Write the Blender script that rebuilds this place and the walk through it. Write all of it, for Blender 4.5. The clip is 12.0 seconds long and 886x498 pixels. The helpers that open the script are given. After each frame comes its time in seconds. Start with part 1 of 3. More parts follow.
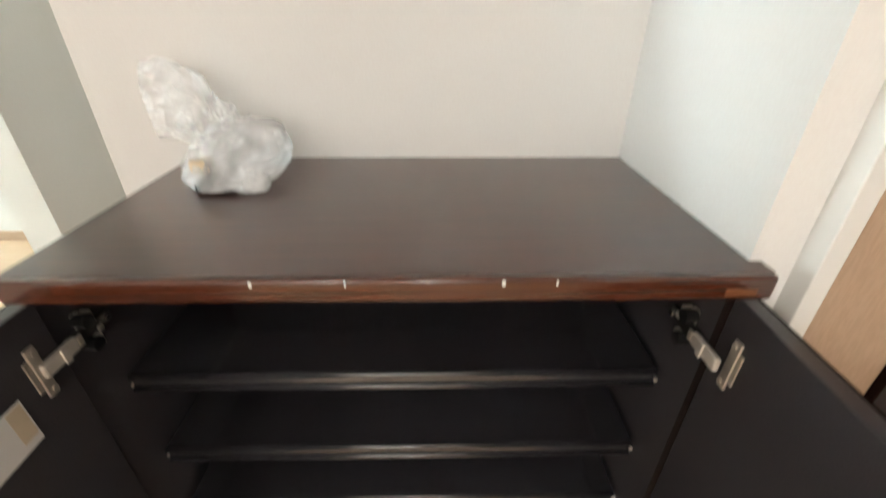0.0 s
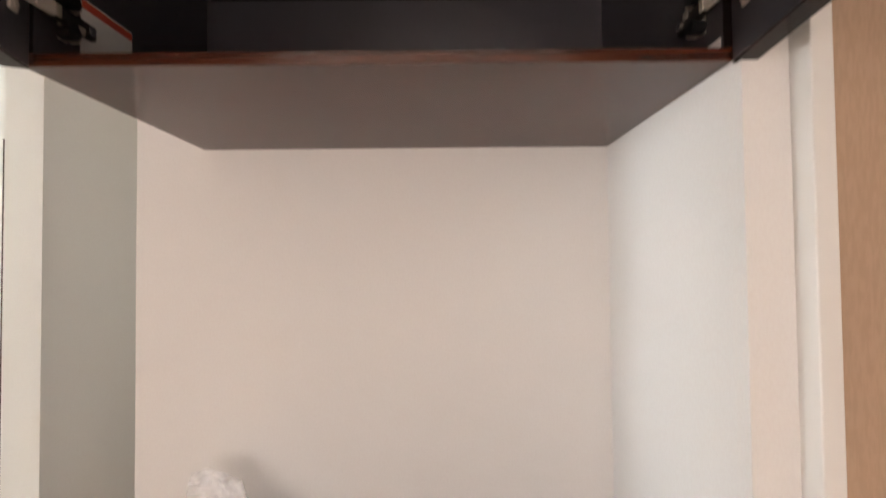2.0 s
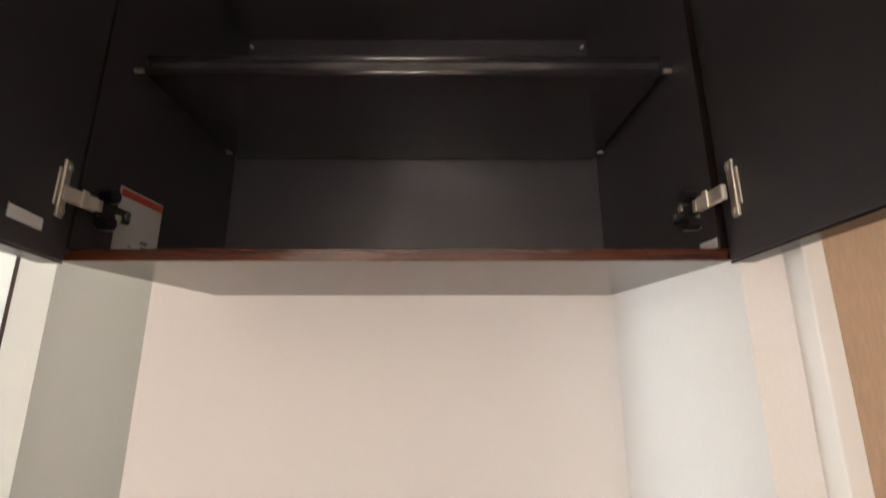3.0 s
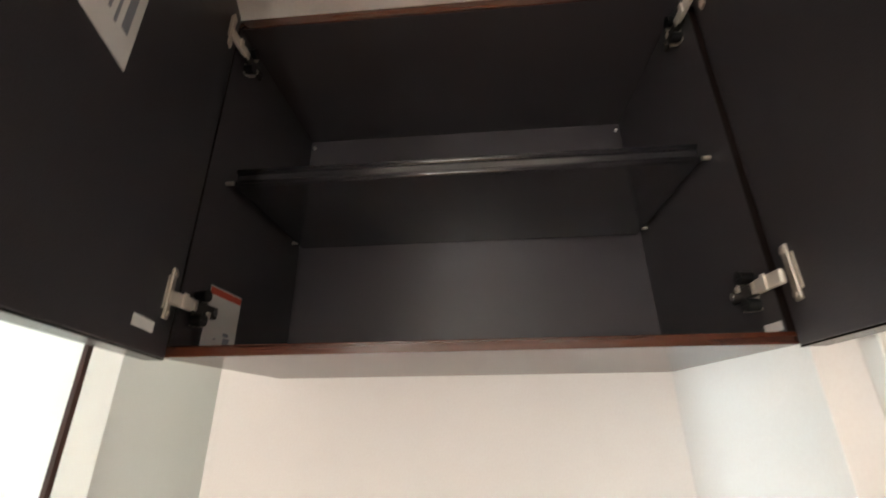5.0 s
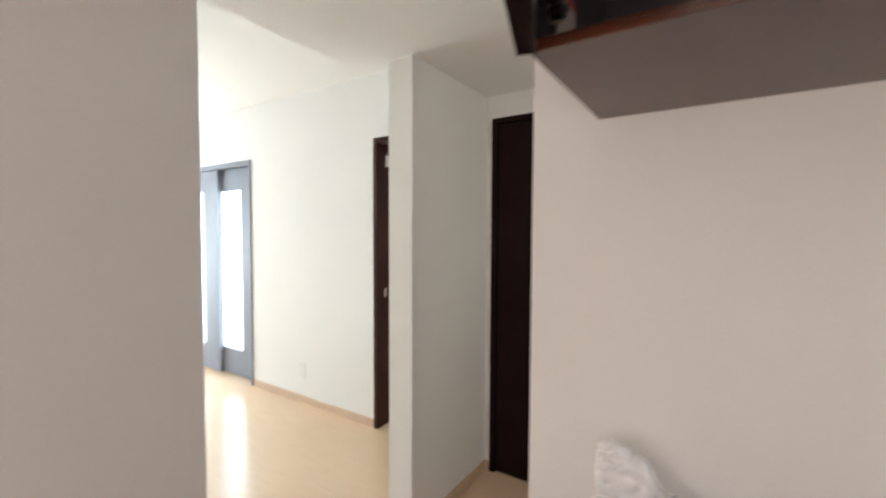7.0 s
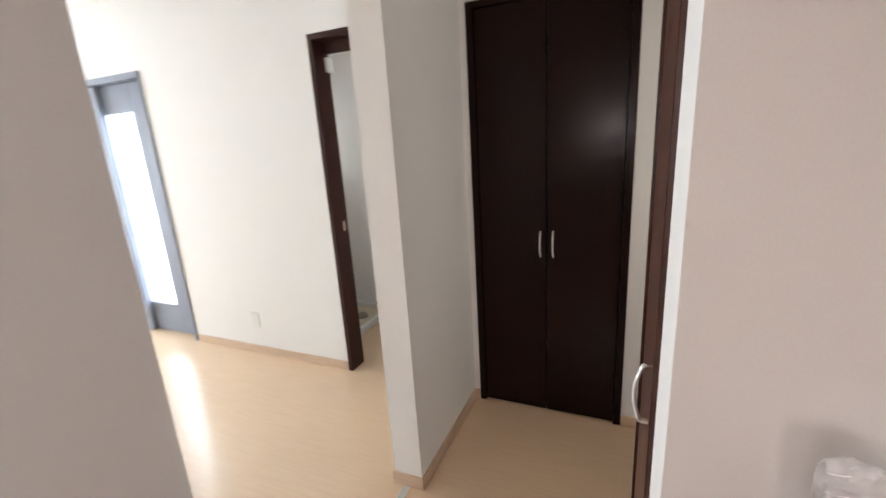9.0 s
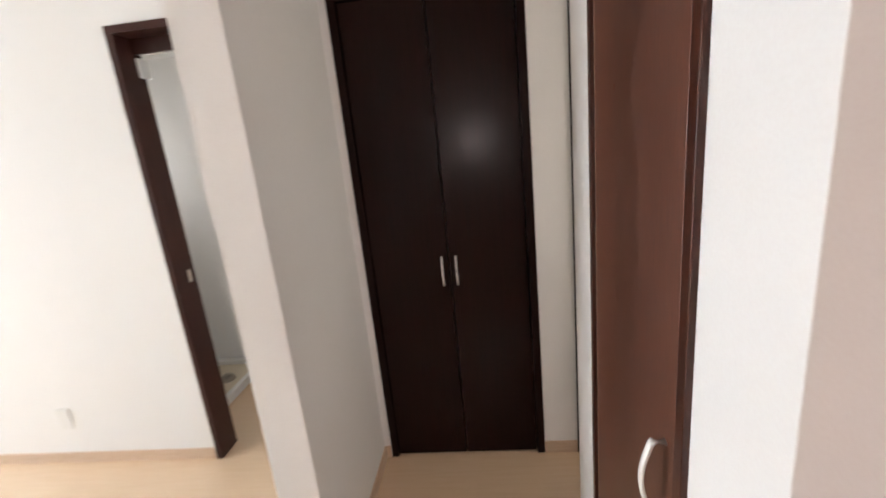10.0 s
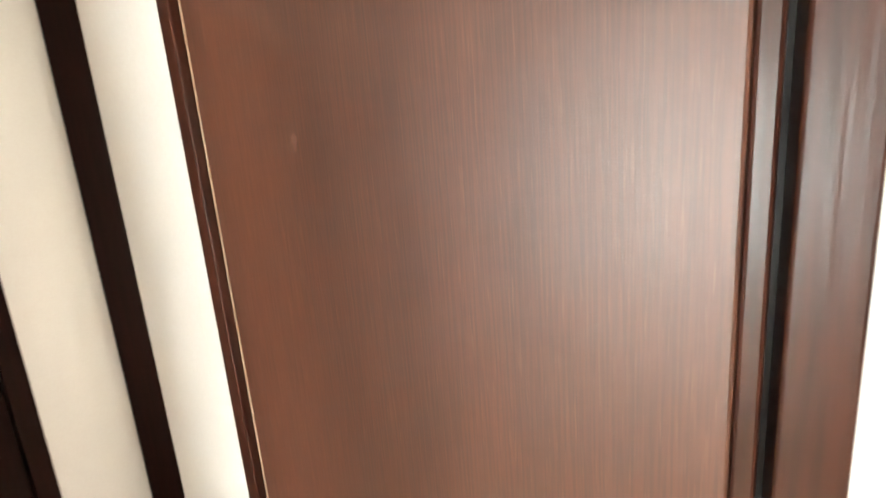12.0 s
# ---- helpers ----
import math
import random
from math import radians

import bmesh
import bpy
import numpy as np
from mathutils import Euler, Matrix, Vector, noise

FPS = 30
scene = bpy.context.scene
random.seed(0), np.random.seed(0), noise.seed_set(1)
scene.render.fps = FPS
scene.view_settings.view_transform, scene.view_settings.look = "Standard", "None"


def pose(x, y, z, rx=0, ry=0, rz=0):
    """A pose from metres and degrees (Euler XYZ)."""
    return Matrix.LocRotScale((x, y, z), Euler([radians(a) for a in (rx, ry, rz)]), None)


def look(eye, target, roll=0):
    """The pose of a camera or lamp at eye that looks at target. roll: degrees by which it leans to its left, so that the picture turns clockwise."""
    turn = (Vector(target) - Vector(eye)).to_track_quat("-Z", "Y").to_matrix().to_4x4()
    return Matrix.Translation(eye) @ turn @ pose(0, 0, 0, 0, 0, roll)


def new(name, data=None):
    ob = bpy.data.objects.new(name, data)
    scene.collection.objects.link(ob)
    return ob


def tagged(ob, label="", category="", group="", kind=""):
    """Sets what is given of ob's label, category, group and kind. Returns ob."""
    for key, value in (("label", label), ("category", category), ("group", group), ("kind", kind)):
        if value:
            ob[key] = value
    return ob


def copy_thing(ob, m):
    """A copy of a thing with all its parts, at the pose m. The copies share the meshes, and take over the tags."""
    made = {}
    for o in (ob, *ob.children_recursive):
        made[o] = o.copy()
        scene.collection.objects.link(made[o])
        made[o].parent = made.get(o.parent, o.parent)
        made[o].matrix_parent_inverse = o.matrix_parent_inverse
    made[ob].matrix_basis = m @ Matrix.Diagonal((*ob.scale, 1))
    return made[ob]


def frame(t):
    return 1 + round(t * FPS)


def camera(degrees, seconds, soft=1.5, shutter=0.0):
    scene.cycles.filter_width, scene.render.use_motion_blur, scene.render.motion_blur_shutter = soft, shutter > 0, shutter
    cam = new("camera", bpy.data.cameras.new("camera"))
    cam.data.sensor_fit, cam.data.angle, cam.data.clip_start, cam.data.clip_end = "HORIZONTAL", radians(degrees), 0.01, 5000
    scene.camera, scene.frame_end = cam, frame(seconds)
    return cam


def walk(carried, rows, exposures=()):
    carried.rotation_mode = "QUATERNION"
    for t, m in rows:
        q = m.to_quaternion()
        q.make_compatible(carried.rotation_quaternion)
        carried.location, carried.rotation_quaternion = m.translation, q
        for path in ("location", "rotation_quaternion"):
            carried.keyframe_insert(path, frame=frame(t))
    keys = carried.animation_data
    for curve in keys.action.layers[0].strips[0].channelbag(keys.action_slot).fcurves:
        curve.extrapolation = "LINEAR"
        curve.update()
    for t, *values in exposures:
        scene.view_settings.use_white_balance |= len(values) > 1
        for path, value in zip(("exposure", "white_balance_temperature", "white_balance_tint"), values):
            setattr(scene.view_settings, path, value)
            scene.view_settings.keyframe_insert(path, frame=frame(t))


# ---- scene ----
# ---------------------------------------------------------------- camera
cam = camera(93.3, 12.0, soft=1.5, shutter=0.5)
PATH = [
    (0.0, 0.419, -0.691, 1.120, 60.34, -0.25, -1.13),
    (0.5, 0.421, -0.717, 1.209, 69.61, 0.41, 0.15),
    (1.0, 0.426, -0.726, 1.274, 77.26, 1.42, 0.23),
    (1.5, 0.432, -0.732, 1.341, 84.64, 1.34, 0.08),
    (2.0, 0.428, -0.755, 1.396, 91.34, 0.57, -0.18),
    (2.5, 0.424, -0.759, 1.460, 97.33, -0.03, -0.27),
    (3.0, 0.416, -0.774, 1.509, 102.82, 0.06, -0.19),
    (3.2, 0.419, -0.782, 1.522, 104.78, 0.25, -0.00),
    (4.8, 0.392, -0.819, 1.540, 111.97, 0.94, 3.12),
    (5.0, 0.386, -0.816, 1.531, 111.49, 0.59, 4.67),
    (5.5, 0.351, -0.799, 1.498, 107.10, -0.54, 10.19),
    (6.0, 0.310, -0.796, 1.461, 100.63, -1.36, 17.97),
    (6.5, 0.264, -0.792, 1.425, 93.58, -0.81, 25.87),
    (7.0, 0.181, -0.778, 1.399, 87.54, -0.22, 33.28),
    (7.2, 0.134, -0.773, 1.386, 85.39, 0.12, 35.48),
    (8.8, -0.134, -0.652, 1.434, 75.86, 2.14, 27.28),
    (9.0, -0.195, -0.615, 1.437, 75.47, 3.52, 24.05),
    (9.5, -0.320, -0.519, 1.446, 75.08, 5.56, 14.81),
    (10.0, -0.382, -0.336, 1.446, 76.12, 5.77, 5.72),
    (10.5, -0.402, -0.116, 1.450, 76.02, 5.62, -7.53),
    (11.0, -0.413, 0.078, 1.462, 76.41, 4.30, -32.81),
    (11.5, -0.346, 0.172, 1.465, 78.21, 4.37, -47.87),
    (12.0, -0.334, 0.222, 1.489, 79.32, 4.54, -55.42),
]
EXPOSURES = [
    (0.0, 0.6, 6150, -2), (0.6, 0.45, 6000, 0), (1.0, 0.28, 6500, 7), (2.0, 0.15, 6550, 10), (2.6, 0.25, 6450, 8), (3.1, 0.35, 6500, 6),
    (5.0, 0.6, 6250, 1), (5.6, 0.55, 6150, -1), (6.1, 0.35, 6250, 2), (6.5, 0.1, 6300, 4), (7.0, -0.05, 6250, 7), (9.0, -0.08, 6250, 12),
    (9.5, -0.05, 6350, 13), (10.0, 0.1, 6350, 14), (10.5, 0.32, 6550, 17), (11.0, 0.9, 6500, 14), (11.5, 1.0, 6650, 11), (12.0, 1.0, 6900, 8)]
walk(cam, [(t, pose(x, y, z, 0, 0, turn) @ pose(0, 0, 0, tilt) @ pose(0, 0, 0, 0, 0, -lean)) for t, x, y, z, tilt, lean, turn in PATH], EXPOSURES)

# ---------------------------------------------------------------- world and lights
world = bpy.data.worlds.new("sky")
scene.world = world
world.use_nodes = True
sky = world.node_tree.nodes.new("ShaderNodeTexSky")
sky.sky_type, sky.sun_disc, sky.sun_elevation, sky.sun_rotation = "NISHITA", False, radians(45), radians(-60)
world.node_tree.links.new(sky.outputs[0], world.node_tree.nodes["Background"].inputs[0])
world.node_tree.nodes["Background"].inputs[1].default_value = 0.1


def lamp(name, kind, m, power, colour, **more):
    data = bpy.data.lights.new(name, kind)
    data.energy, data.color = power, colour
    for key, value in more.items():
        if key == "size":
            data.shape, data.size, data.size_y = "RECTANGLE", *value
        elif key == "radius":
            data.shadow_soft_size = value
        elif key == "angle":
            data.angle = value
    ob = new(name, data)
    ob.matrix_world = m
    return ob


lamp("sun", "SUN", look((-6, -4, 8), (0, 0, 0)), 2.0, (1.0, 0.95, 0.88), angle=radians(0.5))
# daylight in the openings of the living room
lamp("west_window_light", "AREA", look((-6.76, 0.275, 1.15), (0, 0.275, 1.15)), 142, (0.88, 0.96, 1.0), size=(1.45, 2.0))
lamp("glazed_door_light", "AREA", look((-3.85, 1.66, 1.03), (-3.85, 0, 1.03)), 56, (0.86, 0.95, 1.0), size=(1.1, 1.75))
# fill light just inside an added window, lifts the dark washroom
lamp("washroom_fill_light", "AREA", look((-2.735, 2.0, 1.55), (0, 2.0, 1.55)), 2.0, (1.0, 0.92, 0.78), size=(0.48, 0.66))
# fill light at an added, unseen window that brightens the passage
lamp("passage_fill_light", "AREA", look((0.83, 1.10, 1.40), (-1, 1.10, 1.30)), 3.3, (1.0, 0.89, 0.74), size=(0.36, 0.9))
# unseen lamps added behind the camera, in place of the torch it carries
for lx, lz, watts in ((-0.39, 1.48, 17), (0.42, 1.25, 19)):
    lamp("torch_fill_light", "POINT", pose(lx, -2.49, lz), watts, (1.0, 0.87, 0.82), radius=0.05)

# ---------------------------------------------------------------- materials
def material(name, base, rough=0.5, metal=0.0, grain=None, bump=None, coat=0.0, transmission=0.0, vary=0.0, gloss=0.5, bands=(1.7, 1.7, 1.7), flecks=None, coat_rough=0.25):
    """grain: (scale xyz, second colour, contrast low, high); bump: (scale xyz, strength, distance); flecks: (colour, scale xyz, low, high)."""
    mat = bpy.data.materials.new(name)
    mat.use_nodes = True
    nodes, links = mat.node_tree.nodes, mat.node_tree.links
    bsdf = nodes["Principled BSDF"]
    bsdf.inputs["Base Color"].default_value = (*base, 1)
    bsdf.inputs["Roughness"].default_value = rough
    bsdf.inputs["Metallic"].default_value = metal
    bsdf.inputs["Specular IOR Level"].default_value = gloss
    bsdf.inputs["Coat Weight"].default_value = coat
    bsdf.inputs["Coat Roughness"].default_value = coat_rough
    bsdf.inputs["Transmission Weight"].default_value = transmission
    coords = nodes.new("ShaderNodeTexCoord")

    def noisy(scale, detail=4.0):
        mapping = nodes.new("ShaderNodeMapping")
        mapping.inputs["Scale"].default_value = scale
        links.new(coords.outputs["Object"], mapping.inputs["Vector"])
        tex = nodes.new("ShaderNodeTexNoise")
        tex.inputs["Scale"].default_value = 1.0
        tex.inputs["Detail"].default_value = detail
        links.new(mapping.outputs["Vector"], tex.inputs["Vector"])
        return tex

    last = None
    if grain:
        scale, other, low, high = grain
        ramp = nodes.new("ShaderNodeValToRGB")
        ramp.color_ramp.elements[0].position, ramp.color_ramp.elements[1].position = low, high
        ramp.color_ramp.elements[0].color = (*base, 1)
        ramp.color_ramp.elements[1].color = (*other, 1)
        links.new(noisy(scale, 6.0).outputs["Fac"], ramp.inputs["Fac"])
        last = ramp.outputs["Color"]
    if flecks:
        # short pale pores along the grain
        tint, scale, low, high = flecks
        where = nodes.new("ShaderNodeMapRange")
        where.inputs["From Min"].default_value, where.inputs["From Max"].default_value = low, high
        where.inputs["To Max"].default_value = 0.8
        links.new(noisy(scale, 2.0).outputs["Fac"], where.inputs["Value"])
        mix = nodes.new("ShaderNodeMixRGB")
        mix.inputs["Color2"].default_value = (*tint, 1)
        links.new(where.outputs["Result"], mix.inputs["Fac"])
        links.new(last, mix.inputs["Color1"])
        last = mix.outputs["Color"]
    if vary:
        # slow, broad change of tone, as in any worn or unevenly finished surface
        broad = noisy(bands, 2.0)
        hsv = nodes.new("ShaderNodeHueSaturation")
        span = nodes.new("ShaderNodeMapRange")
        span.inputs["From Min"].default_value, span.inputs["From Max"].default_value = 0.0, 1.0
        span.inputs["To Min"].default_value, span.inputs["To Max"].default_value = 1 - 2.5 * vary, 1 + 2.5 * vary
        links.new(broad.outputs["Fac"], span.inputs["Value"])
        links.new(span.outputs["Result"], hsv.inputs["Value"])
        if last:
            links.new(last, hsv.inputs["Color"])
        else:
            hsv.inputs["Color"].default_value = (*base, 1)
        last = hsv.outputs["Color"]
        rspan = nodes.new("ShaderNodeMapRange")
        rspan.inputs["From Min"].default_value, rspan.inputs["From Max"].default_value = 0.0, 1.0
        rspan.inputs["To Min"].default_value, rspan.inputs["To Max"].default_value = rough * 0.8, min(1, rough * 1.2)
        links.new(broad.outputs["Fac"], rspan.inputs["Value"])
        links.new(rspan.outputs["Result"], bsdf.inputs["Roughness"])
    if last:
        links.new(last, bsdf.inputs["Base Color"])
    if bump:
        scale, strength, distance = bump
        node = nodes.new("ShaderNodeBump")
        node.inputs["Strength"].default_value, node.inputs["Distance"].default_value = strength, distance
        links.new(noisy(scale, 3.0).outputs["Fac"], node.inputs["Height"])
        links.new(node.outputs["Normal"], bsdf.inputs["Normal"])
    return mat


def glow(name, colour, strength):
    mat = bpy.data.materials.new(name)
    mat.use_nodes = True
    bsdf = mat.node_tree.nodes["Principled BSDF"]
    bsdf.inputs["Base Color"].default_value = (0.8, 0.8, 0.8, 1)
    bsdf.inputs["Emission Color"].default_value = (*colour, 1)
    bsdf.inputs["Emission Strength"].default_value = strength
    return mat


WALLPAPER = material("wallpaper", (0.83, 0.82, 0.80), 0.75, grain=((330, 330, 200), (0.815, 0.80, 0.78), 0.42, 0.6), bump=((380, 380, 240), 0.12, 0.0008), vary=0.015)
CEILING = material("ceiling_paper", (0.84, 0.83, 0.80), 0.8, grain=((300, 300, 300), (0.80, 0.79, 0.76), 0.4, 0.6), bump=((350, 350, 350), 0.25, 0.001))
MAPLE = material("maple_floor", (0.735, 0.54, 0.37), 0.20, grain=((4, 90, 60), (0.695, 0.50, 0.33), 0.35, 0.7), bump=((8, 120, 120), 0.03, 0.0002), gloss=0.8, vary=0.02)
MAPLE_TRIM = material("maple_trim", (0.64, 0.47, 0.34), 0.4, grain=((9, 9, 90), (0.59, 0.42, 0.29), 0.4, 0.65))
ESPRESSO = material("espresso_laminate", (0.015, 0.0055, 0.0045), 0.19, grain=((160, 160, 5), (0.011, 0.005, 0.004), 0.38, 0.62), bump=((240, 240, 9), 0.10, 0.0005), gloss=0.10)
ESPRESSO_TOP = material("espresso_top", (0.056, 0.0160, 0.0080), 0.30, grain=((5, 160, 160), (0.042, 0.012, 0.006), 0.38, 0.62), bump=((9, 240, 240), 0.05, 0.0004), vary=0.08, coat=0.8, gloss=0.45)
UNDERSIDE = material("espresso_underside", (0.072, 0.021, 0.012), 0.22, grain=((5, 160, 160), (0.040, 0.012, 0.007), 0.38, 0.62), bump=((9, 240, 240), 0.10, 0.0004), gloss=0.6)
JAMB_BROWN = material("jamb_brown", (0.050, 0.017, 0.013), 0.28, grain=((160, 160, 5), (0.036, 0.012, 0.009), 0.38, 0.62), gloss=0.25)
EDGE_BAND = material("edge_band", (0.080, 0.023, 0.010), 0.22, grain=((4, 150, 150), (0.044, 0.012, 0.006), 0.35, 0.65), coat=0.6, coat_rough=0.12)
EDGE_WORN = material("worn_edge", (0.13, 0.05, 0.018), 0.35, vary=0.1)
CARCASS = material("black_melamine", (0.041, 0.037, 0.041), 0.34, grain=((500, 500, 500), (0.050, 0.045, 0.050), 0.4, 0.6), bump=((600, 600, 600), 0.2, 0.0004), vary=0.06)
SHELF = material("black_shelf", (0.026, 0.025, 0.029), 0.24, grain=((500, 500, 500), (0.034, 0.032, 0.037), 0.4, 0.6), bump=((600, 600, 600), 0.03, 0.0001), gloss=0.8, coat=0.8, coat_rough=0.12)
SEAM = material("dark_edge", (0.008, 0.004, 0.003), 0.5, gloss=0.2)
HINGE_BLACK = material("hinge_black", (0.008, 0.008, 0.008), 0.3)
LINK = material("bright_link", (0.86, 0.80, 0.72), 0.28, metal=0.5, bump=((150, 150, 150), 0.15, 0.0006))
WALNUT = material("red_brown_veneer", (0.088, 0.0215, 0.0060), 0.46, grain=((620, 620, 14), (0.062, 0.0150, 0.0042), 0.40, 0.60), bump=((560, 560, 30), 0.4, 0.0005), vary=0.24, coat=0.45, coat_rough=0.40, gloss=0.7, flecks=((0.125, 0.042, 0.015), (700, 700, 30), 0.60, 0.76), bands=(11, 11, 0.35))
WALNUT_FRAME = material("red_brown_frame", (0.062, 0.0165, 0.009), 0.30, grain=((240, 240, 14), (0.040, 0.012, 0.007), 0.36, 0.66), bump=((330, 330, 20), 0.3, 0.0006), vary=0.05, gloss=0.35)
SATIN = material("satin_handle", (0.80, 0.78, 0.75), 0.36, metal=0.15, vary=0.03)
CHROME = material("chrome", (0.72, 0.71, 0.69), 0.22, metal=1.0, bump=((90, 90, 90), 0.05, 0.0004))
NICKEL = material("nickel", (0.72, 0.66, 0.58), 0.30, metal=0.8, bump=((80, 80, 80), 0.1, 0.0005))
HINGE_DARK = material("hinge_dark", (0.05, 0.045, 0.04), 0.35, metal=0.6)
WHITE_PLASTIC = material("white_plastic", (0.78, 0.77, 0.74), 0.4, vary=0.02)
WHITE_TRIM = material("white_trim", (0.80, 0.79, 0.76), 0.45, vary=0.02)
STREAK_WHITE = material("streak_white", (0.86, 0.87, 0.88), 0.22, gloss=0.8)
PAPER = material("paper", (0.74, 0.72, 0.70), 0.7, vary=0.04)
PAPER_TAN = material("tan_paper", (0.62, 0.52, 0.38), 0.7)
RED_INK = material("red_print", (0.62, 0.09, 0.05), 0.6)
GREY_INK = material("grey_print", (0.25, 0.26, 0.30), 0.7)
GREY_FRAME = material("grey_painted_frame", (0.25, 0.27, 0.325), 0.5, grain=((120, 120, 5), (0.225, 0.245, 0.295), 0.4, 0.6), gloss=0.15)
SHADED_TAN = material("shaded_tan_wall", (0.47, 0.325, 0.22), 0.6, grain=((300, 300, 60), (0.435, 0.30, 0.20), 0.4, 0.6), vary=0.03)
FROSTED = material("frosted_glass", (0.92, 0.96, 0.97), 0.55, transmission=1.0)
CLEAR_GLASS = material("clear_glass", (0.95, 0.97, 0.97), 0.02, transmission=1.0)
BLACK_PLASTIC = material("black_plastic", (0.02, 0.02, 0.022), 0.4, bump=((60, 60, 60), 0.2, 0.001))
GREY_METAL = material("dull_grey_metal", (0.30, 0.32, 0.36), 0.35, metal=0.8, bump=((120, 120, 120), 0.3, 0.001))
PAN = material("pan_plastic", (0.68, 0.59, 0.45), 0.45, vary=0.04)
PAN_DRAIN = material("drain_plastic", (0.30, 0.26, 0.21), 0.5)
SCUFF = material("scuff", (0.17, 0.085, 0.06), 0.6)
ADDED_GLOW = glow("added_lamp_glow", (1.0, 0.8, 0.68), 9.0)

# thin clear film that glints along its creases
FILM = bpy.data.materials.new("clear_film")
FILM.use_nodes = True
_n, _l = FILM.node_tree.nodes, FILM.node_tree.links
_b = _n["Principled BSDF"]
_b.inputs["Base Color"].default_value = (0.97, 0.97, 0.98, 1)
_b.inputs["Roughness"].default_value = 0.14
_t = _n.new("ShaderNodeBsdfTransparent")
_m = _n.new("ShaderNodeMixShader")
_c = _n.new("ShaderNodeTexCoord")
_w = _n.new("ShaderNodeTexNoise")
_w.inputs["Scale"].default_value, _w.inputs["Detail"].default_value, _w.inputs["Distortion"].default_value = 14.0, 2.0, 0.6
_r = _n.new("ShaderNodeMapRange")
_r.inputs["From Min"].default_value, _r.inputs["From Max"].default_value = 0.34, 0.68
_r.inputs["To Min"].default_value, _r.inputs["To Max"].default_value = 0.16, 0.80
_l.new(_c.outputs["Object"], _w.inputs["Vector"])
_l.new(_w.outputs["Fac"], _r.inputs["Value"])
_l.new(_r.outputs["Result"], _m.inputs["Fac"])
_l.new(_t.outputs[0], _m.inputs[1])
_s = _n.new("ShaderNodeBsdfTranslucent")
_s.inputs["Color"].default_value = (0.98, 0.98, 0.99, 1)
_k = _n.new("ShaderNodeMixShader")
_k.inputs["Fac"].default_value = 0.45
_l.new(_b.outputs[0], _k.inputs[1])
_l.new(_s.outputs[0], _k.inputs[2])
_l.new(_k.outputs[0], _m.inputs[2])
_l.new(_m.outputs[0], _n["Material Output"].inputs["Surface"])

# ---------------------------------------------------------------- mesh helpers
def box(bm, x0, x1, y0, y1, z0, z1, bevel=0.0):
    made = bmesh.ops.create_cube(bm, size=1.0)["verts"]
    for v in made:
        v.co = Vector((x0 + (v.co.x + 0.5) * (x1 - x0), y0 + (v.co.y + 0.5) * (y1 - y0), z0 + (v.co.z + 0.5) * (z1 - z0)))
    if bevel:
        edges = {e for v in made for e in v.link_edges}
        bmesh.ops.bevel(bm, geom=list(edges), offset=bevel, segments=4 if bevel > 0.004 else 2, profile=0.5, affect="EDGES")
    return bm


def boxed(*size, bevel=0.0):
    return box(bmesh.new(), *size, bevel=bevel)


def rod(bm, a, b, r, n=16, r2=None):
    a, b = Vector(a), Vector(b)
    made = bmesh.ops.create_cone(bm, cap_ends=True, segments=n, radius1=r, radius2=r if r2 is None else r2, depth=(b - a).length)["verts"]
    turn = (b - a).to_track_quat("Z", "Y").to_matrix().to_4x4()
    bmesh.ops.transform(bm, matrix=Matrix.Translation((a + b) / 2) @ turn, verts=made)
    return bm


def tube(bm, points, wide, deep, n=10):
    """A bar of oval section swept along points."""
    points = [Vector(q) for q in points]
    rings = []
    for i, q in enumerate(points):
        d = (points[min(i + 1, len(points) - 1)] - points[max(i - 1, 0)]).normalized()
        side = d.cross(Vector((1, 0, 0)))
        side = side.normalized() if side.length > 0.05 else Vector((0, 1, 0))
        up = side.cross(d).normalized()
        rings.append([bm.verts.new(q + side * wide * math.cos(k * math.tau / n) + up * deep * math.sin(k * math.tau / n)) for k in range(n)])
    for a, b in zip(rings, rings[1:]):
        for k in range(n):
            bm.faces.new((a[k], a[(k + 1) % n], b[(k + 1) % n], b[k]))
    bm.faces.new(rings[0][::-1])
    bm.faces.new(rings[-1])
    return bm


def part(name, bm, mat, parent=None, label=""):
    bmesh.ops.recalc_face_normals(bm, faces=bm.faces)
    mesh = bpy.data.meshes.new(name)
    bm.to_mesh(mesh)
    bm.free()
    mesh.materials.append(mat)
    ob = new(name, mesh)
    if parent:
        ob.parent = parent
    if label:
        tagged(ob, label)
    return ob


def smooth(ob):
    for f in ob.data.polygons:
        f.use_smooth = True
    return ob


def rounded(ob):
    """Smooth shading on the bevels, flat faces left flat."""
    for f in ob.data.polygons:
        f.use_smooth = max(abs(c) for c in f.normal) < 0.999
    return ob


def empty(name, m, label, category, group=""):
    ob = tagged(new(name), label, category, group)
    ob.matrix_world = m
    ob.empty_display_size = 0.05
    return ob


def structure(name, bm, mat, label="", category=""):
    return tagged(part(name, bm, mat), label, category, kind="structure")


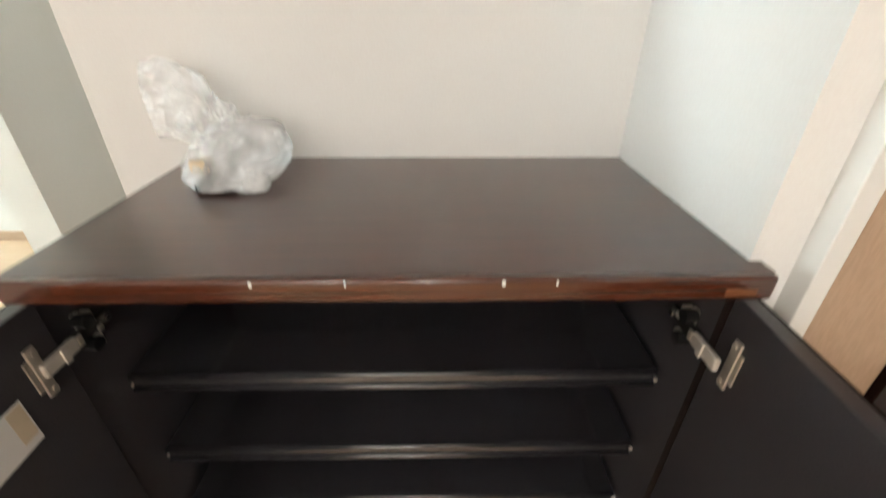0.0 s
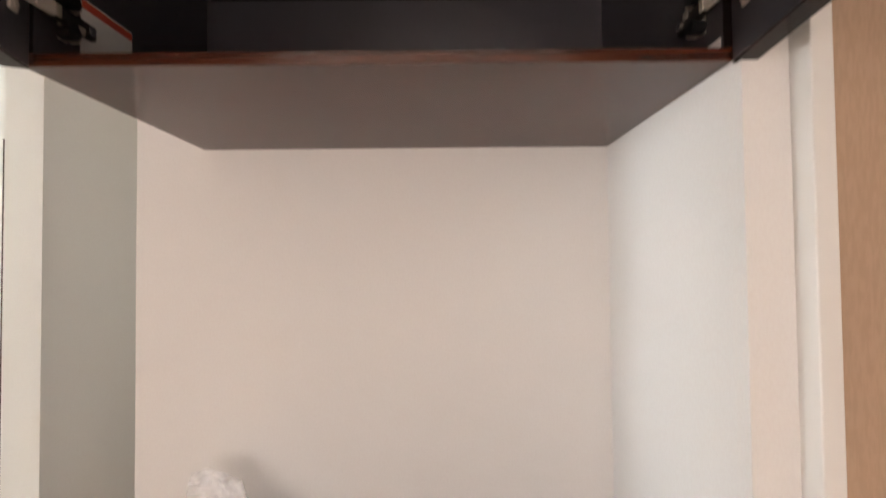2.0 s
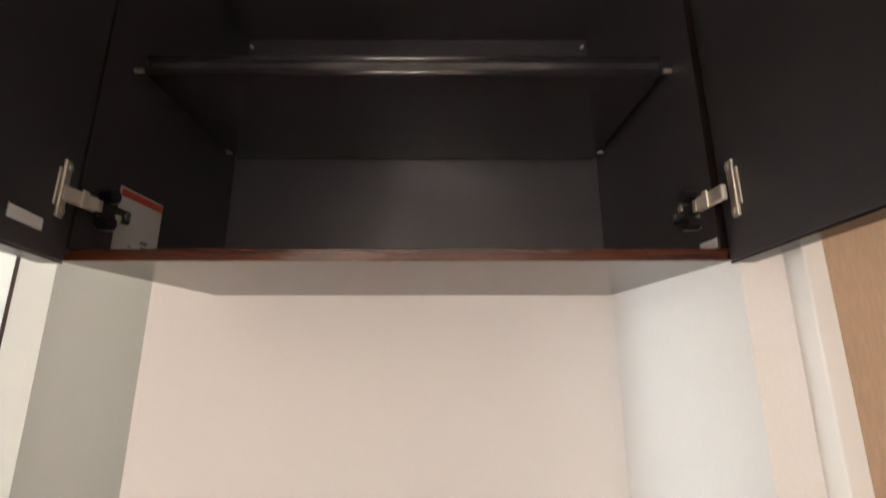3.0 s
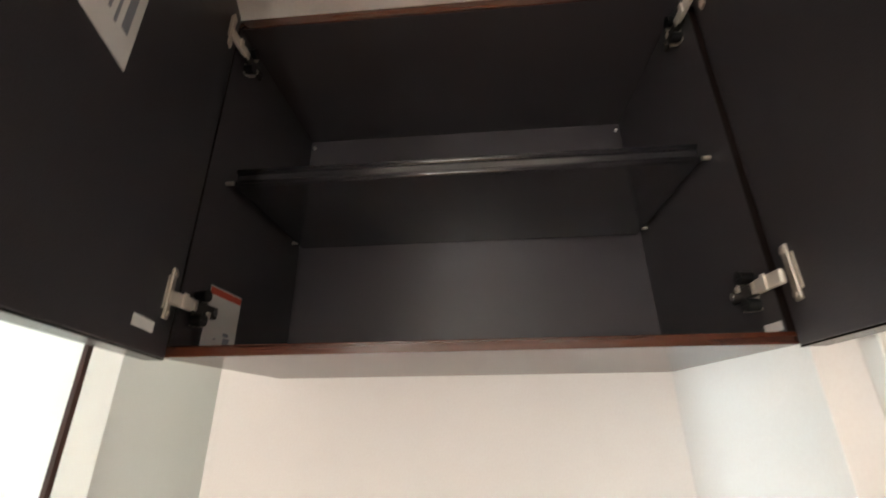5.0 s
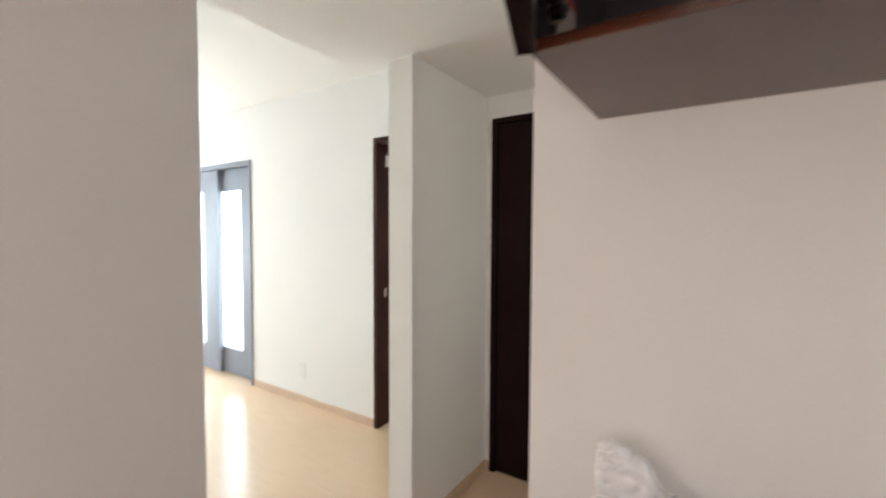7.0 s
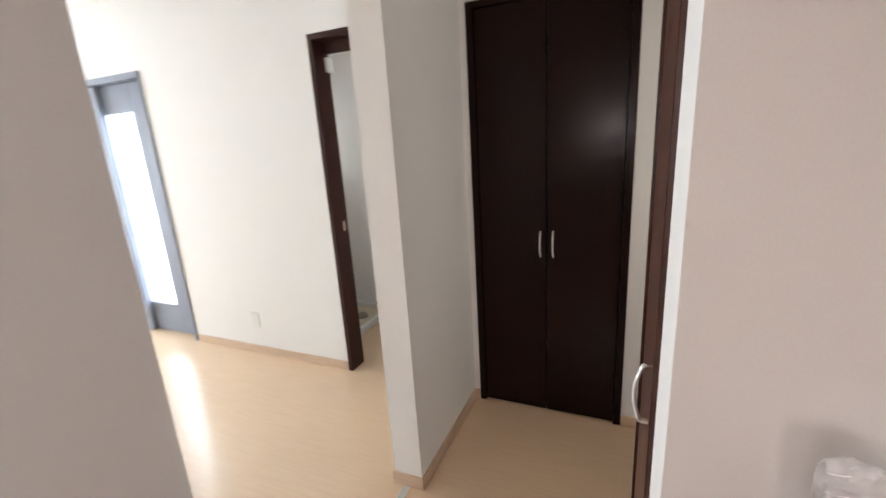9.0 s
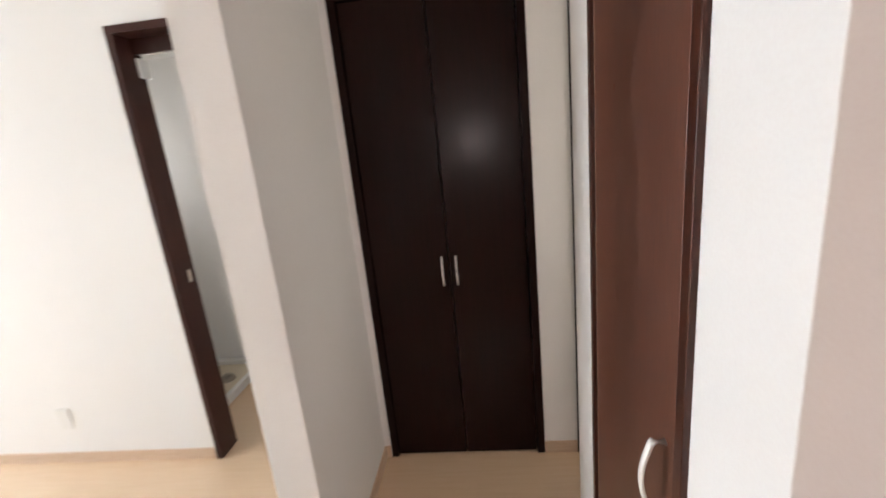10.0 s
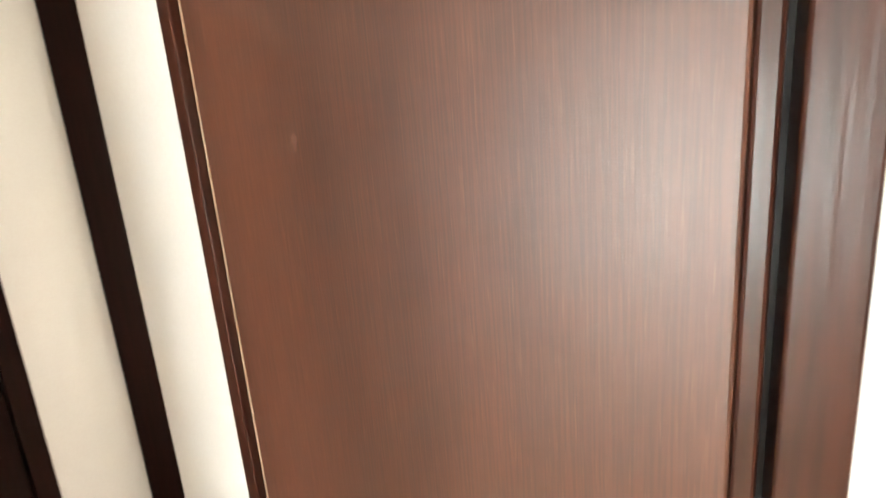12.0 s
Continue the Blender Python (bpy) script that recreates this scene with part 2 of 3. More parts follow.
# ---------------------------------------------------------------- the plan
W = 0.74                      # width of the shoe cabinets
X_PASS = -0.122               # right-hand side of the passage
Y_CLOSET = 1.372              # end wall of the passage
X_G0, X_G1, Y_G = -1.064, -0.932, 0.672   # stub wall between passage and living room
X_N0, X_N1, Y_N = -0.985, -0.851, -0.258  # hall wall beside the opening
Y_FAR = 1.40                  # far wall of the living room
LOW, HIGH = 2.155, 2.48       # ceilings
X_WEST, Y_SOUTH, Y_HALL = -6.60, -3.20, -2.60

# floors
bm = bmesh.new()
box(bm, X_WEST - 0.12, X_N1, Y_SOUTH - 0.12, 1.52, -0.12, 0.0)
box(bm, X_N1, 1.75, Y_HALL - 0.12, 1.52, -0.12, 0.0)
box(bm, -2.86, 0.87, 1.52, 2.50, -0.12, 0.0)
structure("floor", bm, MAPLE, "pale maple plank floor with a satin finish", "floor")

# wall behind the cabinets, with its free end towards the passage
structure("wall_cabinet", boxed(X_PASS, 0.731, 0.0, 0.177, 0.0, LOW), WALLPAPER, "off-white papered wall behind the shoe cabinets", "wall")
# block to the right of the cabinets
structure("wall_alcove_side", boxed(0.731, 0.779, -0.34, 0.177, 0.0, LOW), WALLPAPER, "white papered side wall of the cabinet alcove", "wall")
# storage behind: side wall of the passage with the narrow door's opening
structure("wall_passage_header", boxed(X_PASS, -0.012, 0.177, 0.65, 2.06, LOW), WALLPAPER, "white papered wall above the narrow door", "wall")
structure("wall_passage", boxed(X_PASS, -0.012, 0.65, 0.854, 0.0, LOW), WALLPAPER, "white papered wall piece beside the narrow door", "wall")
structure("wall_passage_back", boxed(-0.012, 0.75, 0.754, 0.854, 0.0, LOW), WALLPAPER, "white papered wall behind the storage cupboard", "wall")
structure("wall_storage_back", boxed(0.45, 0.55, 0.177, 0.754, 0.0, LOW), WALLPAPER, "plain wall closing the storage cupboard", "wall")
# end wall of the passage with the closet and a second door
structure("wall_passage_end_left", boxed(X_G1, -0.900, Y_CLOSET, 1.50, 0.0, LOW), WALLPAPER, "cream strip of wall beside the closet", "wall")
structure("wall_passage_end_top", boxed(-0.900, 0.75, Y_CLOSET, 1.50, 2.031, LOW), WALLPAPER, "cream papered wall above the closet", "wall")
structure("wall_passage_end_right", boxed(-0.167, -0.016, Y_CLOSET, 1.50, 0.0, 2.031), WALLPAPER, "cream papered wall between closet and door", "wall")
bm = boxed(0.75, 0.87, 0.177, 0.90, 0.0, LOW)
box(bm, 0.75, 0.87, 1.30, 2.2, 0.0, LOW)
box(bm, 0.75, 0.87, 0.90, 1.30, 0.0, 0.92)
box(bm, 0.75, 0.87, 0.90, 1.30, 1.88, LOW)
structure("wall_passage_side", bm, WALLPAPER, "plain wall closing the passage, with an opening for the added window", "wall")
structure("wall_closet_back", boxed(X_G1, 0.75, 2.05, 2.15, 0.0, LOW), WALLPAPER, "plain wall behind the closet", "wall")
# stub wall and hall wall
structure("wall_stub", boxed(X_G0, X_G1, Y_G, Y_FAR, 0.0, LOW), WALLPAPER, "white papered stub wall between passage and living room", "wall")
structure("wall_stub_back", boxed(X_G0, X_G1, 1.52, 2.40, 0.0, LOW), WALLPAPER, "plain wall between the rooms behind", "wall")
structure("wall_hall_west", boxed(X_N0, X_N1, Y_HALL, Y_N, 0.0, LOW), WALLPAPER, "white papered hall wall beside the opening", "wall")
structure("wall_living_south", boxed(X_WEST, X_N0, Y_SOUTH - 0.12, Y_SOUTH, 0.0, HIGH), WALLPAPER, "plain white living room wall", "wall")
structure("wall_living_east", boxed(X_N0, X_N1, Y_SOUTH, Y_HALL, 0.0, HIGH), WALLPAPER, "plain white living room wall", "wall")
structure("wall_hall_south", boxed(X_N1, 1.75, Y_HALL - 0.12, Y_HALL, 0.0, LOW), WALLPAPER, "plain white wall at the end of the hall", "wall")
structure("wall_hall_east", boxed(1.63, 1.75, Y_HALL, -0.30, 0.0, LOW), WALLPAPER, "plain white hall wall", "wall")

# far wall of the living room, with a doorway and a pair of glazed doors
D0, D1, DZ = -1.822, -1.075, 2.035
F0, F1, FZ = -4.44, -3.285, 2.02
bm = bmesh.new()
box(bm, X_WEST, F0, Y_FAR, 1.52, 0, HIGH)
box(bm, F1, D0, Y_FAR, 1.52, 0, HIGH)
box(bm, F0, F1, Y_FAR, 1.52, FZ, HIGH)
box(bm, D0, X_G1, Y_FAR, 1.52, DZ, HIGH)
box(bm, D1, X_G1, Y_FAR, 1.52, 0, DZ)
structure("wall_living_north", bm, WALLPAPER, "sunlit white papered living room wall", "wall")
# west wall with the window
bm = bmesh.new()
box(bm, X_WEST - 0.12, X_WEST, Y_SOUTH, -0.45, 0, HIGH)
box(bm, X_WEST - 0.12, X_WEST, 1.0, 1.52, 0, HIGH)
box(bm, X_WEST - 0.12, X_WEST, -0.45, 1.0, 2.15, HIGH)
box(bm, X_WEST - 0.12, X_WEST, -0.45, 1.0, 0, 0.15)
structure("wall_living_west", bm, WALLPAPER, "white wall with the large living room window", "wall")
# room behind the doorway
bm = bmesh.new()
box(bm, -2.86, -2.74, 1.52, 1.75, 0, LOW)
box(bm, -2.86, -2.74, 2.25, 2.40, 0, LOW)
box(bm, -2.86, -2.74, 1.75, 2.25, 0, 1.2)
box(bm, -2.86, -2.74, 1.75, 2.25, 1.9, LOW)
structure("wall_back_room_left", bm, WALLPAPER, "plain wall of the washroom, with an opening for the added window", "wall")
structure("wall_back_room_end", boxed(-2.86, X_G1, 2.40, 2.50, 0, LOW), WALLPAPER, "shaded papered wall of the washroom", "wall")
structure("ceiling_back_room", boxed(-2.86, 0.87, 1.52, 2.5, LOW, LOW + 0.1), CEILING, "white papered ceiling", "ceiling")

# ceilings: low over hall and passage, high in the living room
bm = bmesh.new()
box(bm, -1.257, 1.75, Y_HALL - 0.12, 0.673, LOW, HIGH + 0.1)
box(bm, X_G0, 1.75, 0.673, 1.52, LOW, HIGH + 0.1)
structure("ceiling_hall", bm, CEILING, "white papered low ceiling of the hall", "ceiling")
bm = bmesh.new()
box(bm, X_WEST - 0.12, -1.257, Y_SOUTH - 0.12, 1.52, HIGH, HIGH + 0.1)
box(bm, -1.257, X_G0, 0.673, 1.52, HIGH, HIGH + 0.1)
box(bm, -1.257, X_N0, Y_SOUTH - 0.12, Y_HALL - 0.12, HIGH, HIGH + 0.1)
structure("ceiling_living", bm, CEILING, "white papered living room ceiling", "ceiling")

# ---------------------------------------------------------------- baseboards
def baseboard(x0, x1, y0, y1):
    return structure("baseboard", boxed(x0, x1, y0, y1, 0, 0.06, bevel=0.002), MAPLE_TRIM, "low maple baseboard along the wall", "baseboard")


T = 0.008
baseboard(X_G1, X_G1 + T, Y_G - T, Y_CLOSET)
baseboard(X_G0 - T, X_G1, Y_G - T, Y_G)
baseboard(X_G0 - T, X_G0, Y_G, Y_FAR)
baseboard(F1 + 0.01, D0 - 0.01, Y_FAR - T, Y_FAR)
baseboard(X_WEST, F0 - 0.01, Y_FAR - T, Y_FAR)
baseboard(-0.167, -0.017, Y_CLOSET - T, Y_CLOSET)
baseboard(X_G1 + T, -0.902, Y_CLOSET - T, Y_CLOSET)
baseboard(X_PASS - T, X_PASS, 0.652, 0.854)
baseboard(X_PASS - T, X_PASS, -T, 0.175)
baseboard(X_PASS, 0.0, -T, 0.0)
baseboard(X_N1, X_N1 + T, Y_HALL, Y_N + T)
baseboard(X_N0, X_N1, Y_N, Y_N + T)

# ---------------------------------------------------------------- casing and panels right of the cabinets
structure("trim_casing", boxed(0.779, 0.801, -0.365, -0.25, 0.0, 2.08, bevel=0.0015), WHITE_TRIM, "white painted casing beside the alcove", "casing")
# this strip's shade is put into its tan colour
structure("wall_tan", boxed(0.801, 0.955, -0.335, -0.25, 0.0, LOW), SHADED_TAN, "strip of papered wall, its shade put into the tan colour", "wall")
structure("wall_alcove_top", boxed(0.779, 0.801, -0.34, -0.25, 2.08, LOW), WALLPAPER, "papered wall above the casing", "wall")
entry = structure("door_3", boxed(0.957, 1.63, -0.345, -0.30, 0.0, 2.05, bevel=0.002), ESPRESSO, "dark brown flush door", "door")
structure("wall_entry_top", boxed(0.955, 1.63, -0.335, -0.25, 2.05, LOW), WALLPAPER, "papered wall above the dark door", "wall")


# ---------------------------------------------------------------- cabinets
def hinge(parent, m):
    """A concealed hinge: x points into the carcass along its side, z up; the door's cup lies at negative x."""
    h = part("hinge", boxed(0.004, 0.066, -0.0115, -0.0035, -0.0085, 0.0085, bevel=0.0025), HINGE_DARK, parent, "nickel concealed hinge with dark arm")
    h.matrix_local = m
    bm = bmesh.new()
    box(bm, 0.026, 0.037, -0.0045, 0.0, -0.024, 0.024, bevel=0.0015)
    box(bm, 0.040, 0.048, -0.0135, -0.0112, -0.010, -0.002, bevel=0.0008)
    box(bm, 0.012, 0.018, -0.0135, -0.0112, -0.007, 0.007, bevel=0.0008)
    for z in (-0.0165, 0.0165):
        box(bm, 0.0375, 0.0405, -0.015, -0.003, z - 0.007, z + 0.007, bevel=0.0008)
    part("mounting_plate", bm, NICKEL, h, "nickel mounting plate")
    for z in (-0.0165, 0.0165):
        bm = bmesh.new()
        rod(bm, (0.0285, -0.018, z), (0.0285, -0.003, z), 0.0085, 16, 0.0075)
        box(bm, 0.022, 0.035, -0.0185, -0.0178, z - 0.001, z + 0.001)
        part("screw", bm, HINGE_BLACK, h, "black adjusting screw")
    bm = bmesh.new()
    rod(bm, (0.057, -0.0135, 0.0), (0.057, -0.009, 0.0), 0.0052, 14)
    box(bm, 0.053, 0.061, -0.0142, -0.0134, -0.0008, 0.0008)
    part("screw", bm, CHROME, h, "bright rear screw")
    bm = bmesh.new()
    box(bm, -0.034, 0.012, -0.0135, -0.0065, -0.0085, 0.0085, bevel=0.0025)
    box(bm, -0.012, -0.004, -0.0155, -0.0130, -0.0100, 0.0100, bevel=0.001)
    part("link", bm, LINK, h, "bright nickel link")
    return h


def cup(parent, m):
    """The hinge's plate on the inner face of a door; x along the door, y out of it."""
    bm = bmesh.new()
    box(bm, 0.024, 0.036, 0.0, 0.0035, -0.031, 0.031, bevel=0.0012)
    box(bm, 0.036, 0.042, 0.0, 0.002, -0.020, 0.020, bevel=0.0008)
    for z in (-0.024, 0.024):
        rod(bm, (0.028, 0.002, z), (0.028, 0.0045, z), 0.0035, 10)
    c = part("hinge_cup", bm, NICKEL, parent, "nickel hinge plate")
    c.matrix_local = m
    return c


def leaf(parent, m, width, height, hinges, handle_z, mirror):
    """An open cabinet door. Local x from the hinge outwards, y towards the inner face."""
    door = part("door", boxed(0, width, -0.018, 0, 0, height, bevel=0.0012), CARCASS, parent, "black inner face of the open door")
    door.matrix_local = m
    bm = boxed(0, width, -0.0215, -0.0185, 0, height, bevel=0.001)
    part("front_panel", bm, ESPRESSO, door, "dark espresso wood grain front")
    part("edge_strip", boxed(width, width + 0.002, -0.0215, 0, 0, height, bevel=0.0004), EDGE_BAND, door, "red-brown edge strip")
    part("lower_edge_strip", boxed(0, width, -0.0215, 0, -0.002, 0, bevel=0.0004), ESPRESSO, door)
    for z in hinges:
        cup(door, pose(0.0, 0.0, z))
    bm = bmesh.new()
    rod(bm, (width - 0.010, 0.0, handle_z), (width - 0.010, 0.003, handle_z), 0.006, 18)
    part("screw_cap", bm, WHITE_PLASTIC, door, "round white screw cap")
    return door


XR = 0.7295                   # outer face of the carcasses beside the alcove wall


def carcass(ob, z0, z1, depth, t=0.009):
    part("side_panel", boxed(0.002, 0.002 + t, -depth, -0.002, z0, z1, bevel=0.0008), CARCASS, ob)
    part("side_panel", boxed(XR - t, XR, -depth, -0.002, z0, z1, bevel=0.0008), CARCASS, ob)
    part("back_panel", boxed(0.002 + t, XR - t, -0.012, -0.004, z0, z1), CARCASS, ob)
    # panel fronts coloured near-black, standing in for the dark gap at the doors
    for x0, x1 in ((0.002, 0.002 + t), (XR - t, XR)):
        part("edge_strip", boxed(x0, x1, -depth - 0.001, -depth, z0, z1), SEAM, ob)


def shelf(ob, z, depth, t=0.030):
    bm = boxed(0.021, XR - 0.019, -depth + 0.006, -0.016, z, z + t)
    for h in (0.0045, t - 0.0045):
        rod(bm, (0.021, -depth + 0.0058, z + h), (XR - 0.019, -depth + 0.0061, z + h), 0.0048, 28)
    s = part("shelf", bm, SHELF, ob, "black adjustable shelf with a beaded front edge")
    for f in s.data.polygons:
        f.use_smooth = max(abs(c) for c in f.normal) < 0.9999 and len(f.vertices) == 4
    for x, d in ((0.011, 1), (XR - 0.009, -1)):
        for y in (-0.286, -0.045):
            bm = bmesh.new()
            rod(bm, (x, y, z + 0.001), (x + d * 0.011, y, z + 0.001), 0.0034, 12)
            part("shelf_pin", bm, NICKEL, s, "bright metal shelf pin")
    return s


# wall cabinet, both doors open
ZU, ZT, DU = 1.597, 2.152, 0.330
upper = empty("wall_cabinet_unit", pose(0, 0, 0), "dark wall-hung shoe cabinet with both doors open", "cabinet")
carcass(upper, ZU + 0.0135, ZT - 0.018, DU)
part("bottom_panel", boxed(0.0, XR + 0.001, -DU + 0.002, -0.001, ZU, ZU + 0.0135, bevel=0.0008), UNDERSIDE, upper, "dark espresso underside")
part("bottom_edge_strip", boxed(0.0, XR + 0.001, -DU, -DU + 0.002, ZU, ZU + 0.0135, bevel=0.0005), EDGE_BAND, upper, "red-brown front edge strip")
part("top_panel", boxed(0.004, XR, -DU + 0.002, -0.001, ZT - 0.018, ZT, bevel=0.0008), CARCASS, upper)
part("top_edge_strip", boxed(0.004, XR, -DU, -DU + 0.002, ZT - 0.018, ZT), EDGE_BAND, upper, "red-brown front edge strip")
shelf(upper, 1.861, 0.283)
for z in (1.664, 2.089):
    hinge(upper, Matrix.Translation((0.011, -DU, z)) @ Matrix(((0, -1, 0, 0), (1, 0, 0, 0), (0, 0, 1, 0), (0, 0, 0, 1))))
    hinge(upper, Matrix.Translation((XR - 0.009, -DU, z)) @ Matrix(((0, 1, 0, 0), (1, 0, 0, 0), (0, 0, -1, 0), (0, 0, 0, 1))))
for x in (0.020, XR - 0.020):
    bm = bmesh.new()
    rod(bm, (x, -0.018, 2.115), (x, -0.012, 2.115), 0.0035, 10)
    part("back_fastener", bm, SATIN, upper, "bright metal fastener")
UW = W / 2 - 0.003
UD = leaf(upper, pose(0.010, -DU - 0.0025, ZU - 0.002, 0, 0, -72), UW, ZT - ZU + 0.002, (0.073, 0.498), 0.038, 1)
leaf(upper, pose(XR - 0.002, -DU - 0.0025, ZU - 0.002, 0, 0, -99) @ Matrix.Diagonal((1, -1, 1, 1)), UW, ZT - ZU + 0.002, (0.073, 0.498), 0.05, -1)

# lower cabinet, both doors open
ZL, DL = 0.905, 0.345
lower = empty("shoe_cabinet", pose(0, 0, 0), "dark shoe cabinet with a wood-grain top and both doors open", "cabinet")
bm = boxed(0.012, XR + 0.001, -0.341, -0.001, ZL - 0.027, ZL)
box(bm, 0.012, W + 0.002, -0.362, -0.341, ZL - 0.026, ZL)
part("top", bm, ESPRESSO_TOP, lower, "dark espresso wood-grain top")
rounded(part("top_edge_strip", boxed(0.012, W + 0.002, -0.371, -0.360, ZL - 0.0268, ZL + 0.0004, bevel=0.0045), EDGE_BAND, lower, "red-brown rounded front edge strip"))
for x, w in ((0.248, 0.0014), (0.335, 0.0008), (0.482, 0.0016), (0.532, 0.0009)):
    part("pale_mark", boxed(x - w, x + w, -0.3716, -0.3700, ZL - 0.0075, ZL - 0.0015, bevel=0.0003), WHITE_PLASTIC, lower, "small pale mark on the edge strip")
part("edge_repair", boxed(0.694, 0.724, -0.3716, -0.3708, ZL - 0.021, ZL - 0.013, bevel=0.0003), EDGE_WORN, lower, "worn orange patch on the edge strip")
carcass(lower, 0.06, ZL - 0.028, DL)
part("bottom_panel", boxed(0.004, XR, -DL + 0.002, -0.001, 0.06, 0.078), CARCASS, lower)
part("plinth", boxed(0.01, XR - 0.006, -DL + 0.03, -DL + 0.045, 0.0, 0.06), ESPRESSO, lower)
for z in (0.25, 0.40, 0.531, 0.680):
    shelf(lower, z, 0.30)
for z in (0.135, 0.80):
    hinge(lower, Matrix.Translation((0.011, -DL, z)) @ Matrix(((0, -1, 0, 0), (1, 0, 0, 0), (0, 0, 1, 0), (0, 0, 0, 1))))
    hinge(lower, Matrix.Translation((XR - 0.009, -DL, z)) @ Matrix(((0, 1, 0, 0), (1, 0, 0, 0), (0, 0, -1, 0), (0, 0, 0, 1))))
LDL = leaf(lower, pose(0.016, -DL - 0.0025, 0.055, 0, 0, -88), UW, 0.812, (0.08, 0.745), 0.7, 1)
leaf(lower, pose(XR - 0.002, -DL - 0.0025, 0.055, 0, 0, -92) @ Matrix.Diagonal((1, -1, 1, 1)), UW, 0.812, (0.08, 0.745), 0.7, -1)


# stickers and papers on the cabinets
def sticker(name, m, w, h, label, strips=(), mat=None):
    """A thin paper; local x and z in its face, y towards the viewer."""
    ob = part(name, boxed(0, w, 0, 0.0006, 0, h), mat or PAPER)
    ob.matrix_world = m
    tagged(ob, label, "label")
    for x0, x1, z0, z1, ink in strips:
        part("print", boxed(x0, x1, 0.0006, 0.0010, z0, z1), ink, ob)
    return ob


side_l = Matrix(((0, 1, 0, 0.0115), (1, 0, 0, 0), (0, 0, 1, 0), (0, 0, 0, 1)))
sticker("warning_label", Matrix.Translation((0, -0.275, ZU + 0.0200)) @ side_l, 0.080, 0.088, "white warning label with a red heading inside the cabinet",
        ((0.001, 0.079, 0.076, 0.086, RED_INK), (0.026, 0.030, 0.014, 0.017, GREY_INK), (0.048, 0.064, 0.008, 0.020, GREY_INK), (0.046, 0.060, 0.022, 0.027, GREY_INK)))
sticker("small_label", UD.matrix_basis @ pose(0.050, 0.0002, 0.022, 0, 0, 0), 0.052, 0.012, "small white sticker on the inside of the open door")
sticker("small_label", Matrix.Translation((XR - 0.0095, -0.327, ZU + 0.016)) @ Matrix(((0, -1, 0, 0), (1, 0, 0, 0), (0, 0, 1, 0), (0, 0, 0, 1))), 0.030, 0.010, "small white sticker inside the cabinet side")
sticker("instruction_sheet", UD.matrix_basis @ pose(0.233, 0.0002, 0.22, 0, 0, 0), 0.105, 0.148, "white printed instruction sheet on the open door",
        [(0.012, 0.022, 0.030, 0.085, GREY_INK)] + [(0.030 + 0.011 * k, 0.0335 + 0.011 * k, 0.025 + 0.004 * k, 0.125 - 0.01 * (k % 3), GREY_INK) for k in range(6)])
sticker("instruction_sheet", LDL.matrix_basis @ pose(0.060, 0.0002, 0.686, 0, 0, 0), 0.095, 0.053, "cream paper sheet taped inside the open lower door", ((0.002, 0.018, 0.010, 0.051, PAPER_TAN),))


# ---------------------------------------------------------------- bag on the cabinet
def crumpled(rings, seed, rough, u=(1, 0, 0), v=(0, 1, 0), n=34):
    """A skin through rings of (centre, radius along u, radius along v), creased all over."""
    bm = bmesh.new()
    u, v, loops = Vector(u), Vector(v), []
    out = u.cross(v)
    for i, (c, ru, rv) in enumerate(rings):
        loop = []
        for k in range(n):
            a = k * math.tau / n
            d = u * math.cos(a) + v * math.sin(a)
            q = Vector(c) + u * math.cos(a) * ru + v * math.sin(a) * rv
            crease = 1.2 * noise.noise(q * 24 + Vector((seed, 0, 0))) + 0.9 * abs(noise.noise(q * 52 + Vector((0, seed, 0)))) - 0.25 + 0.2 * noise.noise(q * 130)
            fold = abs(math.sin(a * 2.5 + seed + i * 0.12)) + 0.35 * abs(math.sin(a * 6 - i * 0.1))
            w = q + (d + out * 0.6 * crease) * rough * (1.3 * crease + 0.6 * fold)
            w.z = max(w.z, 0.001)
            loop.append(bm.verts.new(w))
        loops.append(loop)
    for a, b in zip(loops, loops[1:]):
        for k in range(n):
            bm.faces.new((a[k], a[(k + 1) % n], b[(k + 1) % n], b[k]))
    return bm


def dense(rings, steps=3):
    """More rings in between, so that the creases have room."""
    made = []
    for (c0, a0, b0), (c1, a1, b1) in zip(rings, rings[1:]):
        for k in range(steps):
            f = k / steps
            made.append((tuple(p + (q - p) * f for p, q in zip(c0, c1)), a0 + (a1 - a0) * f, b0 + (b1 - b0) * f))
    return made + [rings[-1]]


bag = empty("plastic_bag", pose(0.132, -0.096, ZL), "clear crinkled plastic bag with small hardware, on the cabinet top", "plastic bag")
body = [((-0.004, -0.022, 0.002), 0.044, 0.034), ((-0.004, -0.022, 0.004), 0.062, 0.047), ((-0.002, -0.020, 0.014), 0.070, 0.052), ((0.004, -0.015, 0.030), 0.074, 0.050), ((0.012, -0.008, 0.046), 0.070, 0.046),
        ((0.018, -0.004, 0.062), 0.062, 0.040), ((0.022, 0, 0.074), 0.050, 0.030), ((0.020, 0, 0.081), 0.034, 0.018), ((0.010, 0, 0.083), 0.012, 0.008)]
part("film", crumpled(dense(body), 3.1, 0.0070), FILM, bag, "clear creased film")
neck = [((0.008, 0, 0.066), 0.012, 0.020), ((-0.012, 0.004, 0.078), 0.014, 0.030), ((-0.032, 0.008, 0.092), 0.016, 0.046), ((-0.056, 0.012, 0.102), 0.018, 0.053), ((-0.080, 0.014, 0.104), 0.017, 0.050), ((-0.104, 0.014, 0.103), 0.012, 0.047)]
